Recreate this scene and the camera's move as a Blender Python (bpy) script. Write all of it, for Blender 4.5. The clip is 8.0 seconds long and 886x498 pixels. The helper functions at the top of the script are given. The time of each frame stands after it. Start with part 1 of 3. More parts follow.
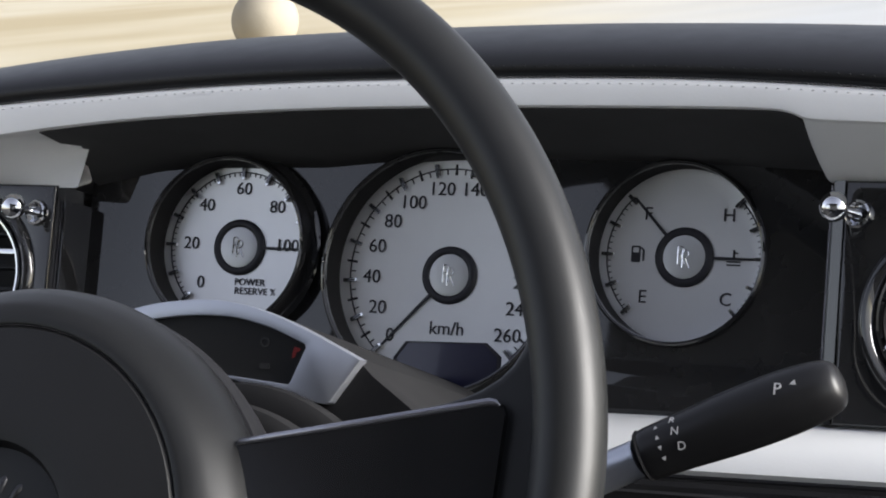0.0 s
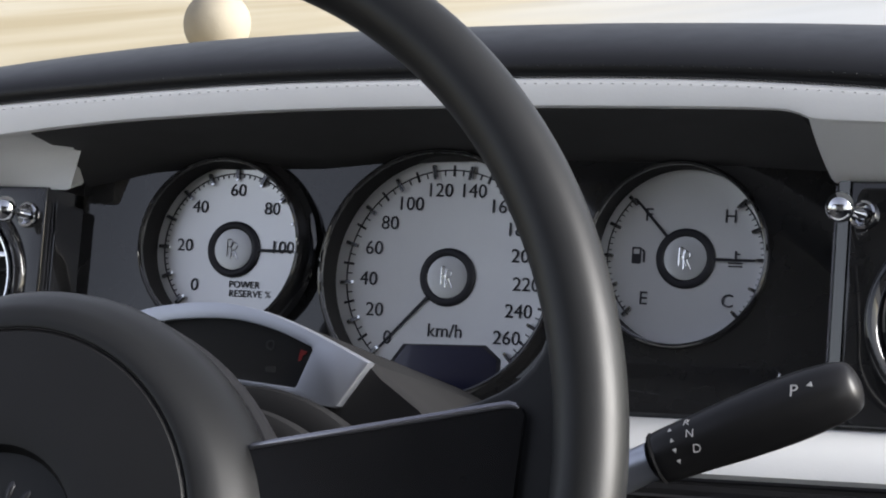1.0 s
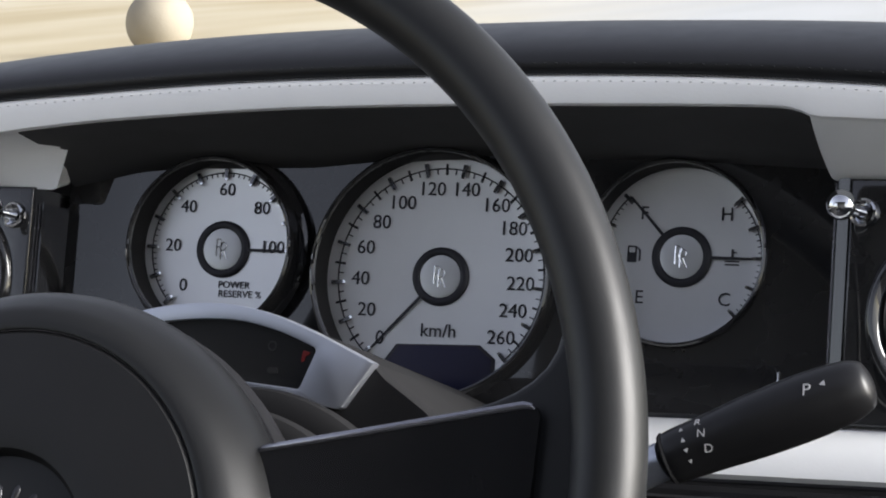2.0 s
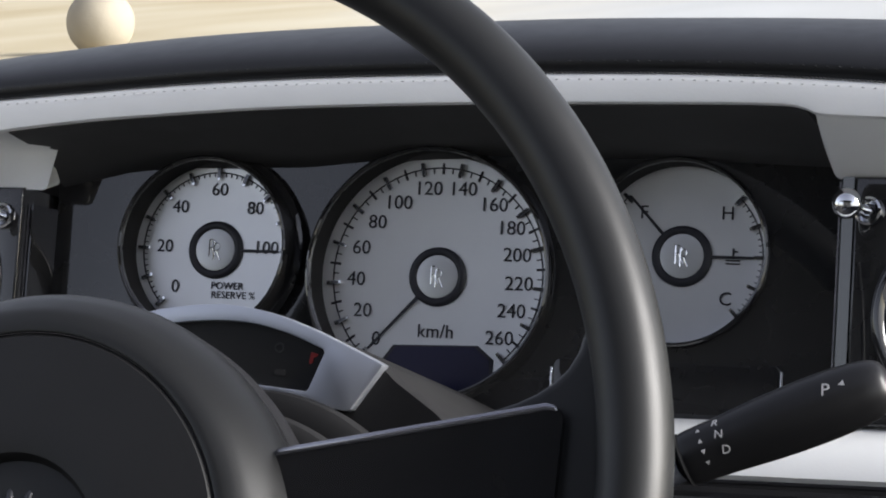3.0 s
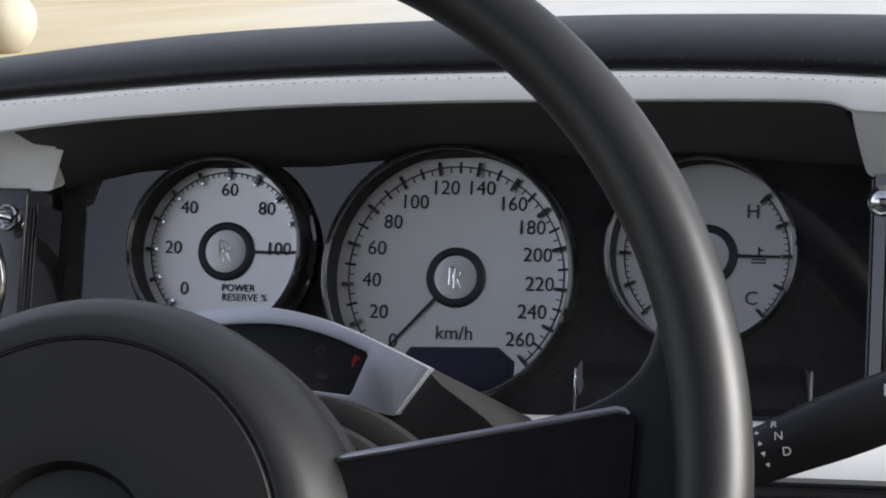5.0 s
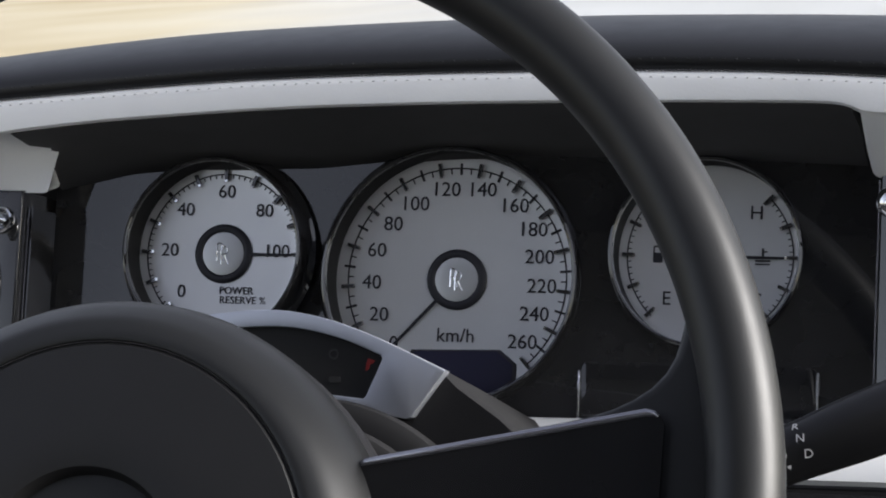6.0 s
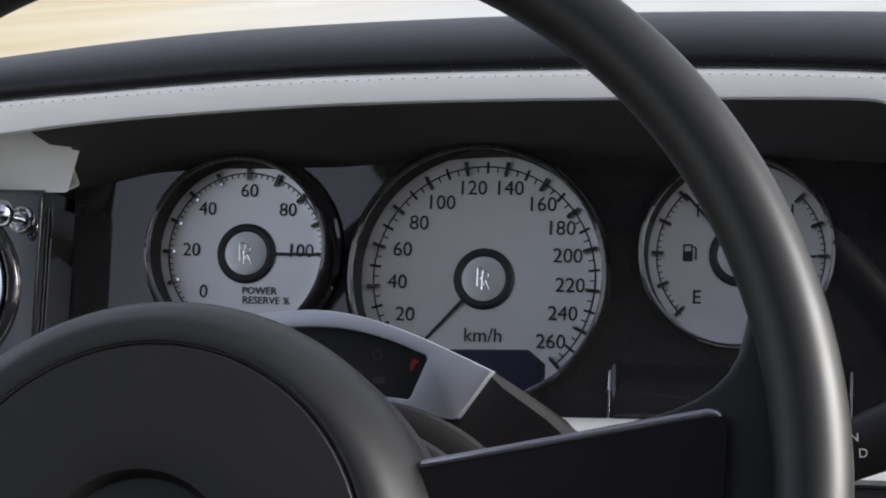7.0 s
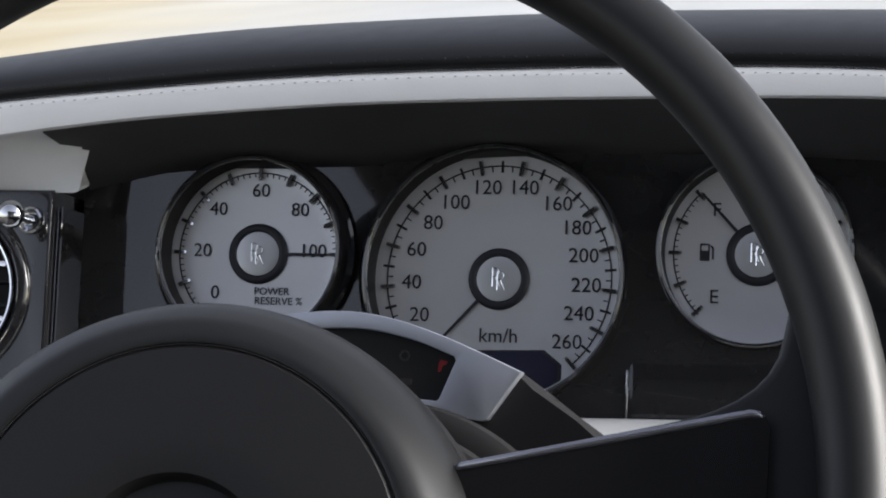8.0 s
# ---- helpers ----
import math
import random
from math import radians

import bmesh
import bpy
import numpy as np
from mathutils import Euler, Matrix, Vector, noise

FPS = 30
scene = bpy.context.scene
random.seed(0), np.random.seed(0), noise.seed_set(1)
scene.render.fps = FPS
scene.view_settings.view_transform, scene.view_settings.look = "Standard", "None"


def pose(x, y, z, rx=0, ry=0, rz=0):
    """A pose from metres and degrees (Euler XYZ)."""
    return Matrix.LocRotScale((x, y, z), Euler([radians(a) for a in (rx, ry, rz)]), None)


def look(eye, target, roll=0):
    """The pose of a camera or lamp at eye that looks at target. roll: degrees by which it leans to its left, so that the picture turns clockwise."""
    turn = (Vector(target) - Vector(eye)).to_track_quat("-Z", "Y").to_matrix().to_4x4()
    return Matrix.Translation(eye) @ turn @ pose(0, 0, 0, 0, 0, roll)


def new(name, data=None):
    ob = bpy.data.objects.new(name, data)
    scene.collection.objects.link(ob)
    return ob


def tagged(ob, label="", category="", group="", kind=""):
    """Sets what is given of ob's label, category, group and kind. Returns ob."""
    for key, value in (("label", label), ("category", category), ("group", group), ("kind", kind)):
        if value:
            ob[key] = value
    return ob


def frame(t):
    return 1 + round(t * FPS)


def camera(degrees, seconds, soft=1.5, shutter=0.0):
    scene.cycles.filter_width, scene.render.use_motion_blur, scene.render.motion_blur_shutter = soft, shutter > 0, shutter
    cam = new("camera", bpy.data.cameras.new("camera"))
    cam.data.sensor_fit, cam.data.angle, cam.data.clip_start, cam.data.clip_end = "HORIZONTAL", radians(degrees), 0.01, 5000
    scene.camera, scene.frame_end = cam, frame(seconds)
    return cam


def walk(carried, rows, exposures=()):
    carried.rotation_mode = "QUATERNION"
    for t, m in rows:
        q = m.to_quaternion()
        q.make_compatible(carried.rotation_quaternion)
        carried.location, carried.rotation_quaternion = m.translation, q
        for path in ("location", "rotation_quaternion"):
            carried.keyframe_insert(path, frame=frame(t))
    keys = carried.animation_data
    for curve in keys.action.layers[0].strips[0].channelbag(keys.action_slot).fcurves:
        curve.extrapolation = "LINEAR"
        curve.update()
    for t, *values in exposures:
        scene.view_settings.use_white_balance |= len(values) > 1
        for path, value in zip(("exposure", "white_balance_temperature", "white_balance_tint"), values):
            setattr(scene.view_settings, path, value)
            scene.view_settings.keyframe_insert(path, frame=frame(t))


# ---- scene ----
LENS = 20.5
PATH = [
    (0, (0.52768, -1.13717, -0.11362), (0.02108, -0.05609, 0.00729), 4.626),
    (0.5, (0.51421, -1.13759, -0.11487), (0.01990, -0.05109, 0.00832), 4.538),
    (1, (0.50124, -1.13768, -0.11521), (0.01679, -0.04688, 0.00917), 4.403),
    (1.5, (0.48805, -1.13863, -0.11555), (0.01582, -0.04256, 0.00943), 4.249),
    (3, (0.44243, -1.14000, -0.11650), (0.01213, -0.02709, 0.01110), 3.737),
    (3.5, (0.42772, -1.14111, -0.11635), (0.00734, -0.02443, 0.01139), 3.647),
    (4, (0.41066, -1.14194, -0.11672), (-0.00070, -0.02189, 0.01093), 3.499),
    (4.5, (0.39486, -1.14142, -0.11706), (-0.00311, -0.01667, 0.01158), 3.329),
    (6, (0.34953, -1.14321, -0.11836), (-0.00654, -0.00498, 0.01454), 2.932),
    (6.5, (0.33069, -1.14427, -0.11845), (-0.01148, -0.00184, 0.01482), 2.793),
    (7, (0.30977, -1.14411, -0.11952), (-0.02190, 0.00132, 0.01464), 2.655),
    (7.5, (0.29041, -1.14503, -0.11950), (-0.03196, 0.00306, 0.01449), 2.529),
    (8, (0.28108, -1.14374, -0.11942), (-0.03071, 0.00720, 0.01523), 2.420),
]
# The dials' plane leans back by LEAN degrees; its origin, the speedometer's centre, is DASH_HEIGHT above the ground.
LEAN, DASH_HEIGHT = 15.0, 1.0
DASH = pose(0, 0, DASH_HEIGHT, -LEAN)
cam = camera(LENS, 8.0, soft=1.9)
walk(cam, [(t, DASH @ look(eye, target, roll)) for t, eye, target, roll in PATH], exposures=[(0.0, 1.2, 6500, 11), (8.0, 1.2, 6500, 11)])

# ---- light ----
world = bpy.data.worlds.new("sky")
scene.world = world
world.use_nodes = True
wn = world.node_tree.nodes
sky = wn.new("ShaderNodeTexSky")
sky.sky_type = "NISHITA"
sky.sun_disc = False
sky.sun_elevation, sky.sun_rotation = radians(23), radians(82)
sky.air_density, sky.dust_density = 1.0, 1.6
wn["Background"].inputs["Strength"].default_value = 0.10
haze = wn.new("ShaderNodeHueSaturation")  # thin cloud takes the blue out of the sky
haze.inputs["Saturation"].default_value = 0.46
haze.inputs["Hue"].default_value = 0.52
world.node_tree.links.new(sky.outputs[0], haze.inputs["Color"])
world.node_tree.links.new(haze.outputs[0], wn["Background"].inputs["Color"])
sun = new("sun", bpy.data.lights.new("sun", "SUN"))
sun.data.energy, sun.data.angle, sun.data.color = 3.4, radians(34), (1.0, 0.985, 0.965)
sun.matrix_world = look((6.0, 0.8, 3.6), (0, 0, 1))

# ---- materials ----
def mat(name, base, rough=0.5, metal=0.0, grain=0.0, grain_size=0.001, vary=0.0, vary_size=0.02, coat=0.0, spec=0.5, rough_vary=0.0, glow=None):
    m = bpy.data.materials.new(name)
    m.use_nodes = True
    nt = m.node_tree
    b = nt.nodes["Principled BSDF"]
    b.inputs["Base Color"].default_value = (*base, 1)
    b.inputs["Roughness"].default_value = rough
    b.inputs["Metallic"].default_value = metal
    b.inputs["Specular IOR Level"].default_value = spec
    b.inputs["Coat Weight"].default_value = coat
    b.inputs["Coat Roughness"].default_value = 0.02
    if glow:
        b.inputs["Emission Color"].default_value = (*glow[:3], 1)
        b.inputs["Emission Strength"].default_value = glow[3]
    co = nt.nodes.new("ShaderNodeTexCoord").outputs["Object"]

    def tex(size, detail):
        n = nt.nodes.new("ShaderNodeTexNoise")
        n.inputs["Scale"].default_value, n.inputs["Detail"].default_value = 1 / size, detail
        nt.links.new(co, n.inputs["Vector"])
        return n.outputs["Fac"]

    if vary:
        mix = nt.nodes.new("ShaderNodeMix")
        mix.data_type = "RGBA"
        mix.inputs[6].default_value = (*[c * (1 - vary) for c in base], 1)
        mix.inputs[7].default_value = (*[min(1, c * (1 + vary)) for c in base], 1)
        nt.links.new(tex(vary_size, 4), mix.inputs[0])
        nt.links.new(mix.outputs[2], b.inputs["Base Color"])
    if rough_vary:
        r = nt.nodes.new("ShaderNodeMapRange")
        r.inputs[3].default_value, r.inputs[4].default_value = rough - rough_vary, rough + rough_vary
        nt.links.new(tex(vary_size * 0.6, 5), r.inputs[0])
        nt.links.new(r.outputs[0], b.inputs["Roughness"])
    if grain:
        v = nt.nodes.new("ShaderNodeTexVoronoi")
        v.inputs["Scale"].default_value = 1 / grain_size
        nt.links.new(co, v.inputs["Vector"])
        bump = nt.nodes.new("ShaderNodeBump")
        bump.inputs["Strength"].default_value, bump.inputs["Distance"].default_value = grain, grain_size * 0.3
        nt.links.new(v.outputs["Distance"], bump.inputs["Height"])
        nt.links.new(bump.outputs[0], b.inputs["Normal"])
    return m


WHEEL_LEATHER = mat("wheel_leather", (0.016, 0.0165, 0.0168), 0.40, spec=0.36, grain=0.03, grain_size=0.0011, vary=0.15, rough_vary=0.05)
HUB_LEATHER = mat("hub_leather", (0.012, 0.012, 0.0125), 0.5, spec=0.35, grain=0.04, grain_size=0.0011, vary=0.15, rough_vary=0.04)
PAD_LEATHER = mat("pad_leather", (0.010, 0.0105, 0.012), 0.43, grain=0.06, grain_size=0.0012, vary=0.2, rough_vary=0.05)
WHITE_LEATHER = mat("white_leather", (0.77, 0.78, 0.78), 0.5, grain=0.05, grain_size=0.0014, vary=0.04, vary_size=0.03, rough_vary=0.05)
THREAD = mat("grey_thread", (0.34, 0.34, 0.36), 0.7)
DARK_THREAD = mat("dark_thread", (0.045, 0.045, 0.048), 0.9, spec=0.1)
BEZEL = mat("satin_black", (0.014, 0.014, 0.015), 0.6, vary=0.2, spec=0.08)
# pale metal of the strips that imitate edge glints
EDGE = mat("edge_glint_metal", (0.42, 0.42, 0.46), 0.25, metal=0.85)
EDGE_DARK = mat("dark_nickel", (0.07, 0.07, 0.075), 0.3, metal=0.6)
GRIP = mat("smooth_grip_plastic", (0.013, 0.013, 0.014), 0.36, spec=0.40, vary=0.15, rough_vary=0.04)
LACQUER = mat("black_lacquer", (0.022, 0.022, 0.023), 0.035, coat=0.6, vary=0.2, rough_vary=0.01)
BLACK_PLASTIC = mat("black_plastic", (0.022, 0.022, 0.024), 0.5, grain=0.06, grain_size=0.0006, vary=0.2, spec=0.22)
# black_plastic made darker and duller, for shade missing on the sunlit column
SHROUD = mat("shaded_black_plastic", (0.019, 0.019, 0.020), 0.72, grain=0.06, grain_size=0.0006, vary=0.2, spec=0.12)
MATT_BLACK = mat("matt_black", (0.046, 0.046, 0.048), 0.8, vary=0.2)
DIAL = mat("silver_dial", (0.75, 0.755, 0.765), 0.33, metal=0.72, grain=0.0, grain_size=0.0004, vary=0.03, vary_size=0.012, rough_vary=0.03)
CAP = mat("silver_cap", (0.60, 0.61, 0.62), 0.36, metal=0.6, vary=0.03)
PEG = mat("smoked_metal", (0.16, 0.16, 0.17), 0.2, metal=0.8)
INK = mat("dial_ink", (0.012, 0.012, 0.018), 0.5)
CHROME = mat("chrome", (0.82, 0.83, 0.85), 0.05, metal=1.0, rough_vary=0.02)
SATIN = mat("satin_aluminium", (0.62, 0.65, 0.72), 0.38, metal=0.85, grain=0.03, grain_size=0.0005, vary=0.03, rough_vary=0.04)
# the base blue stands in for sky reflected in dark glass
DISPLAY = mat("display_glass", (0.026, 0.027, 0.058), 0.10, coat=0.5)
WINDOW = mat("lamp_window", (0.020, 0.020, 0.020), 0.5, spec=0.25)
RED = mat("red_warning_light", (0.12, 0.012, 0.012), 0.4, glow=(1.0, 0.05, 0.04, 0.014))
DIM = mat("unlit_symbol", (0.03, 0.028, 0.028), 0.5)
WHITE_INK = mat("white_print", (0.50, 0.50, 0.51), 0.5)
PIANO = mat("piano_black", (0.014, 0.014, 0.015), 0.16, coat=0.1, vary=0.2)
STONE = mat("pale_stone", (0.34, 0.305, 0.24), 0.85, grain=0.12, grain_size=0.02, vary=0.15, vary_size=0.25)
# tone of the unseen rear panel, set by what the lacquer reflects
REAR_PANEL = mat("rear_panel_grey", (0.10, 0.10, 0.10), 0.6, vary=0.1, vary_size=0.2)
TRIM_BLACK = mat("cabin_trim", (0.04, 0.04, 0.042), 0.7, vary=0.2, vary_size=0.1)


# ---- mesh helpers ----
def thing(name, at=(0, 0, 0), turn=None, label="", category="", group="", kind=""):
    ob = new(name)
    ob.empty_display_size = 0.01
    ob.matrix_world = DASH @ Matrix.Translation(at) @ (turn or Matrix())
    return tagged(ob, label, category, group, kind)


def part(name, bm, material, parent, label="", smooth=True, crease=38):
    me = bpy.data.meshes.new(name)
    bmesh.ops.recalc_face_normals(bm, faces=bm.faces)
    bm.to_mesh(me)
    bm.free()
    me.materials.append(material)
    if smooth:
        me.shade_smooth()
        me.set_sharp_from_angle(angle=radians(crease))
    ob = new(name, me)
    ob.parent = parent
    return tagged(ob, label)


def lathe(profile, at=(0, 0, 0), n=96, bm=None, closed=True):
    """Turns a profile of (radius, y) round the y axis."""
    bm = bm or bmesh.new()
    rings = []
    for r, y in profile:
        rings.append([bm.verts.new((at[0] + r * math.cos(a), at[1] + y, at[2] + r * math.sin(a))) for a in (2 * math.pi * k / n for k in range(n))] if r > 1e-7 else [bm.verts.new((at[0], at[1] + y, at[2]))])
    pairs = list(zip(rings, rings[1:])) + ([(rings[-1], rings[0])] if closed else [])
    for a, b in pairs:
        for k in range(n):
            vs = [a[k % len(a)], a[(k + 1) % len(a)], b[(k + 1) % len(b)], b[k % len(b)]]
            vs = list(dict.fromkeys(vs))
            if len(vs) > 2:
                bm.faces.new(vs)
    return bm


def loft(rings, bm=None, close_ring=True, caps=True):
    """Skins a row of rings of points, all of one length."""
    bm = bm or bmesh.new()
    vs = [[bm.verts.new(p) for p in ring] for ring in rings]
    n = len(vs[0])
    for a, b in zip(vs, vs[1:]):
        for k in range(n if close_ring else n - 1):
            bm.faces.new((a[k], a[(k + 1) % n], b[(k + 1) % n], b[k]))
    if caps and close_ring:
        bm.faces.new(vs[0])
        bm.faces.new(vs[-1])
    return bm


def tube(points, radius, n=24, bm=None, flat=1.0):
    """A round bar along points; radius: a number or one for each point. flat squeezes it along the third axis."""
    points = [Vector(p) for p in points]
    radii = radius if isinstance(radius, (list, tuple)) else [radius] * len(points)
    rings = []
    for k, p in enumerate(points):
        d = (points[min(k + 1, len(points) - 1)] - points[max(k - 1, 0)]).normalized()
        s = d.cross(Vector((0, 1, 0)))
        s = s.normalized() if s.length > 1e-4 else Vector((1, 0, 0))
        u = s.cross(d)
        rings.append([p + radii[k] * (math.cos(a) * s + flat * math.sin(a) * u) for a in (2 * math.pi * j / n for j in range(n))])
    return loft(rings, bm)


def plate(outline, y0, y1, holes=(), bevel=0.0, bm=None):
    """A plate with an outline in x and z, from y0 (front) to y1, with holes, and its front edges rounded."""
    bm = bm or bmesh.new()
    made = bmesh.new()
    edges = []
    for loop in (outline, *holes):
        vs = [made.verts.new((x, y0, z)) for x, z in loop]
        edges += [made.edges.new((vs[k], vs[(k + 1) % len(vs)])) for k in range(len(vs))]
    bmesh.ops.triangle_fill(made, use_beauty=True, use_dissolve=False, edges=edges)
    bmesh.ops.recalc_face_normals(made, faces=made.faces)
    front = list(made.faces)
    rim = [e for e in made.edges if e.is_boundary]
    back = bmesh.ops.extrude_face_region(made, geom=front)["geom"]
    bmesh.ops.translate(made, verts=[g for g in back if isinstance(g, bmesh.types.BMVert)], vec=(0, y1 - y0, 0))
    if bevel:
        sharp = [e for e in made.edges if all(abs(v.co.y - y0) < 1e-7 for v in e.verts) and len(e.link_faces) == 2 and e.calc_face_angle(0) > 0.8]
        bmesh.ops.bevel(made, geom=sharp, offset=bevel, segments=3, profile=0.5, affect="EDGES", clamp_overlap=True)
    bmesh.ops.recalc_face_normals(made, faces=made.faces)
    tmp = bpy.data.meshes.new("tmp")
    made.to_mesh(tmp)
    made.free()
    bm.from_mesh(tmp)
    bpy.data.meshes.remove(tmp)
    return bm


def circle(cx, cz, r, n=96):
    return [(cx + r * math.cos(2 * math.pi * k / n), cz + r * math.sin(2 * math.pi * k / n)) for k in range(n)]


def rounded(x0, z0, x1, z1, r, n=6):
    out = []
    for cx, cz, a0 in ((x1 - r, z1 - r, 0), (x0 + r, z1 - r, 90), (x0 + r, z0 + r, 180), (x1 - r, z0 + r, 270)):
        out += [(cx + r * math.cos(radians(a0 + 90 * k / n)), cz + r * math.sin(radians(a0 + 90 * k / n))) for k in range(n + 1)]
    return out


def bar(r0, r1, angle, width, y0, y1, bm=None, taper=1.0):
    """A straight bar that lies along a radius of a dial."""
    c, s = math.cos(radians(angle)), math.sin(radians(angle))
    q = [(r0 * c - width * s / 2, r0 * s + width * c / 2), (r1 * c - taper * width * s / 2, r1 * s + taper * width * c / 2), (r1 * c + taper * width * s / 2, r1 * s - taper * width * c / 2), (r0 * c + width * s / 2, r0 * s - width * c / 2)]
    return plate(q, y0, y1, bm=bm)


def lettering(name, text, at, size, material, parent, depth=0.0002, turn=None, bold=0.0):
    """A word as a thin mesh that faces -y, its middle at the place given."""
    cu = bpy.data.curves.new("tmp", "FONT")
    cu.body, cu.size, cu.extrude, cu.align_x, cu.align_y, cu.resolution_u, cu.offset = text, size, depth, "CENTER", "CENTER", 3, bold
    tmp = bpy.data.objects.new("tmp", cu)
    scene.collection.objects.link(tmp)
    me = bpy.data.meshes.new_from_object(tmp, depsgraph=bpy.context.evaluated_depsgraph_get())
    bpy.data.objects.remove(tmp)
    bpy.data.curves.remove(cu)
    me.transform(Matrix.Translation(at) @ (turn or Matrix()) @ pose(0, 0, 0, 90))
    me.name = name
    me.materials.clear()
    me.materials.append(material)
    ob = new(name, me)
    ob.parent = parent
    return ob


def curve_through(knots):
    """A smooth function through (x, value) pairs."""
    xs, vs = zip(*knots)
    def f(x):
        k = max(0, min(len(xs) - 2, sum(x > q for q in xs[1:-1])))
        t = (x - xs[k]) / (xs[k + 1] - xs[k])
        def slope(j):
            a, b = max(j - 1, 0), min(j + 1, len(xs) - 1)
            return (vs[b] - vs[a]) / (xs[b] - xs[a])
        h = xs[k + 1] - xs[k]
        return (2 * t**3 - 3 * t**2 + 1) * vs[k] + (t**3 - 2 * t**2 + t) * h * slope(k) + (3 * t**2 - 2 * t**3) * vs[k + 1] + (t**3 - t**2) * h * slope(k + 1)
    return f


# ---- ground and distance ----
def ground():
    m = bpy.data.materials.new("sand_and_pale_flats")
    m.use_nodes = True
    nt = m.node_tree
    b = nt.nodes["Principled BSDF"]
    b.inputs["Roughness"].default_value = 0.9
    geo = nt.nodes.new("ShaderNodeNewGeometry").outputs["Position"]

    def noise_of(scale, detail):
        n = nt.nodes.new("ShaderNodeTexNoise")
        n.inputs["Scale"].default_value, n.inputs["Detail"].default_value = scale, detail
        nt.links.new(stretch.outputs[0], n.inputs["Vector"])
        return n.outputs["Fac"]

    stretch = nt.nodes.new("ShaderNodeMapping")
    stretch.inputs["Rotation"].default_value = (0, 0, radians(-25))
    stretch.inputs["Scale"].default_value = (1.0, 0.30, 1.0)
    nt.links.new(geo, stretch.inputs["Vector"])

    def ramp(fac, stops):
        r = nt.nodes.new("ShaderNodeValToRGB")
        while len(r.color_ramp.elements) < len(stops):
            r.color_ramp.elements.new(0.5)
        for e, (p, c) in zip(r.color_ramp.elements, stops):
            e.position, e.color = p, (*c, 1)
        nt.links.new(fac, r.inputs[0])
        return r.outputs[0]

    sand = ramp(noise_of(0.30, 2), [(0.36, (0.40, 0.33, 0.20)), (0.50, (0.48, 0.42, 0.29)), (0.66, (0.55, 0.51, 0.40))])
    pale = ramp(noise_of(0.30, 2), [(0.35, (0.40, 0.41, 0.40)), (0.6, (0.48, 0.49, 0.49))])
    # the pale flats lie to one side of a wandering line over the ground
    dot = nt.nodes.new("ShaderNodeVectorMath")
    dot.operation = "DOT_PRODUCT"
    dot.inputs[1].default_value = (0.95, 0.31, 0.0)
    nt.links.new(geo, dot.inputs[0])
    add = nt.nodes.new("ShaderNodeMath")
    add.operation = "MULTIPLY_ADD"
    nt.links.new(noise_of(0.28, 2), add.inputs[0])
    add.inputs[1].default_value = 9.0
    nt.links.new(dot.outputs["Value"], add.inputs[2])
    edge = nt.nodes.new("ShaderNodeMapRange")
    edge.inputs[1].default_value, edge.inputs[2].default_value = 2.5, 6.0
    nt.links.new(add.outputs[0], edge.inputs[0])
    mix = nt.nodes.new("ShaderNodeMix")
    mix.data_type = "RGBA"
    nt.links.new(edge.outputs[0], mix.inputs[0])
    nt.links.new(sand, mix.inputs[6])
    nt.links.new(pale, mix.inputs[7])
    nt.links.new(mix.outputs[2], b.inputs["Base Color"])
    bm = bmesh.new()
    radii = [0, 2, 5, 9, 14, 20, 27, 36, 50, 80, 140, 300, 900, 3000]
    rings = []
    for r in radii:
        rings.append([bm.verts.new((r * math.cos(a), r * math.sin(a), 0 if r < 10 else 0.12 * min(1, (r - 9) / 20) * noise.noise((r * math.cos(a) * 0.15, r * math.sin(a) * 0.15, 0)))) for a in (2 * math.pi * k / 96 for k in range(96))] if r else [bm.verts.new((0, 0, 0))])
    for a, c in zip(rings, rings[1:]):
        for k in range(96):
            bm.faces.new(list(dict.fromkeys((a[k % len(a)], c[k], c[(k + 1) % 96], a[(k + 1) % len(a)]))))
    me = bpy.data.meshes.new("ground")
    bm.to_mesh(me)
    bm.free()
    me.materials.append(m)
    me.shade_smooth()
    return tagged(new("ground", me), "open pale sand running into whitish flats", "ground", kind="structure")


ground()


def stone_ball(at, r):
    bm = bmesh.new()
    bmesh.ops.create_icosphere(bm, subdivisions=5, radius=r)
    for v in bm.verts:
        v.co *= 1 + 0.012 * noise.noise(v.co * 6)
        v.co.z = max(v.co.z, -0.94 * r)
    me = bpy.data.meshes.new("stone_ball")
    bm.to_mesh(me)
    bm.free()
    me.materials.append(STONE)
    me.shade_smooth()
    ob = new("stone_ball", me)
    ob.location = at
    return tagged(ob, "large round sand-coloured stone ball on the sand", "stone ball")


stone_ball((-10.16, 18.0, 0.28), 0.30)

# ---- dashboard: padded cowl ----
seam = curve_through([(-0.34, 0.060), (-0.235, 0.0742), (-0.165, 0.0802), (-0.10, 0.0848), (-0.034, 0.0875), (0.05, 0.0890), (0.12, 0.0891), (0.175, 0.0878), (0.242, 0.084), (0.36, 0.073)])
lower = curve_through([(-0.34, 0.042), (-0.212, 0.0602), (-0.164, 0.0656), (-0.113, 0.0694), (-0.06, 0.0724), (0.0, 0.0741), (0.06, 0.0749), (0.148, 0.0750), (0.188, 0.0744), (0.198, 0.0731), (0.2055, 0.0700), (0.22, 0.069), (0.36, 0.064)])
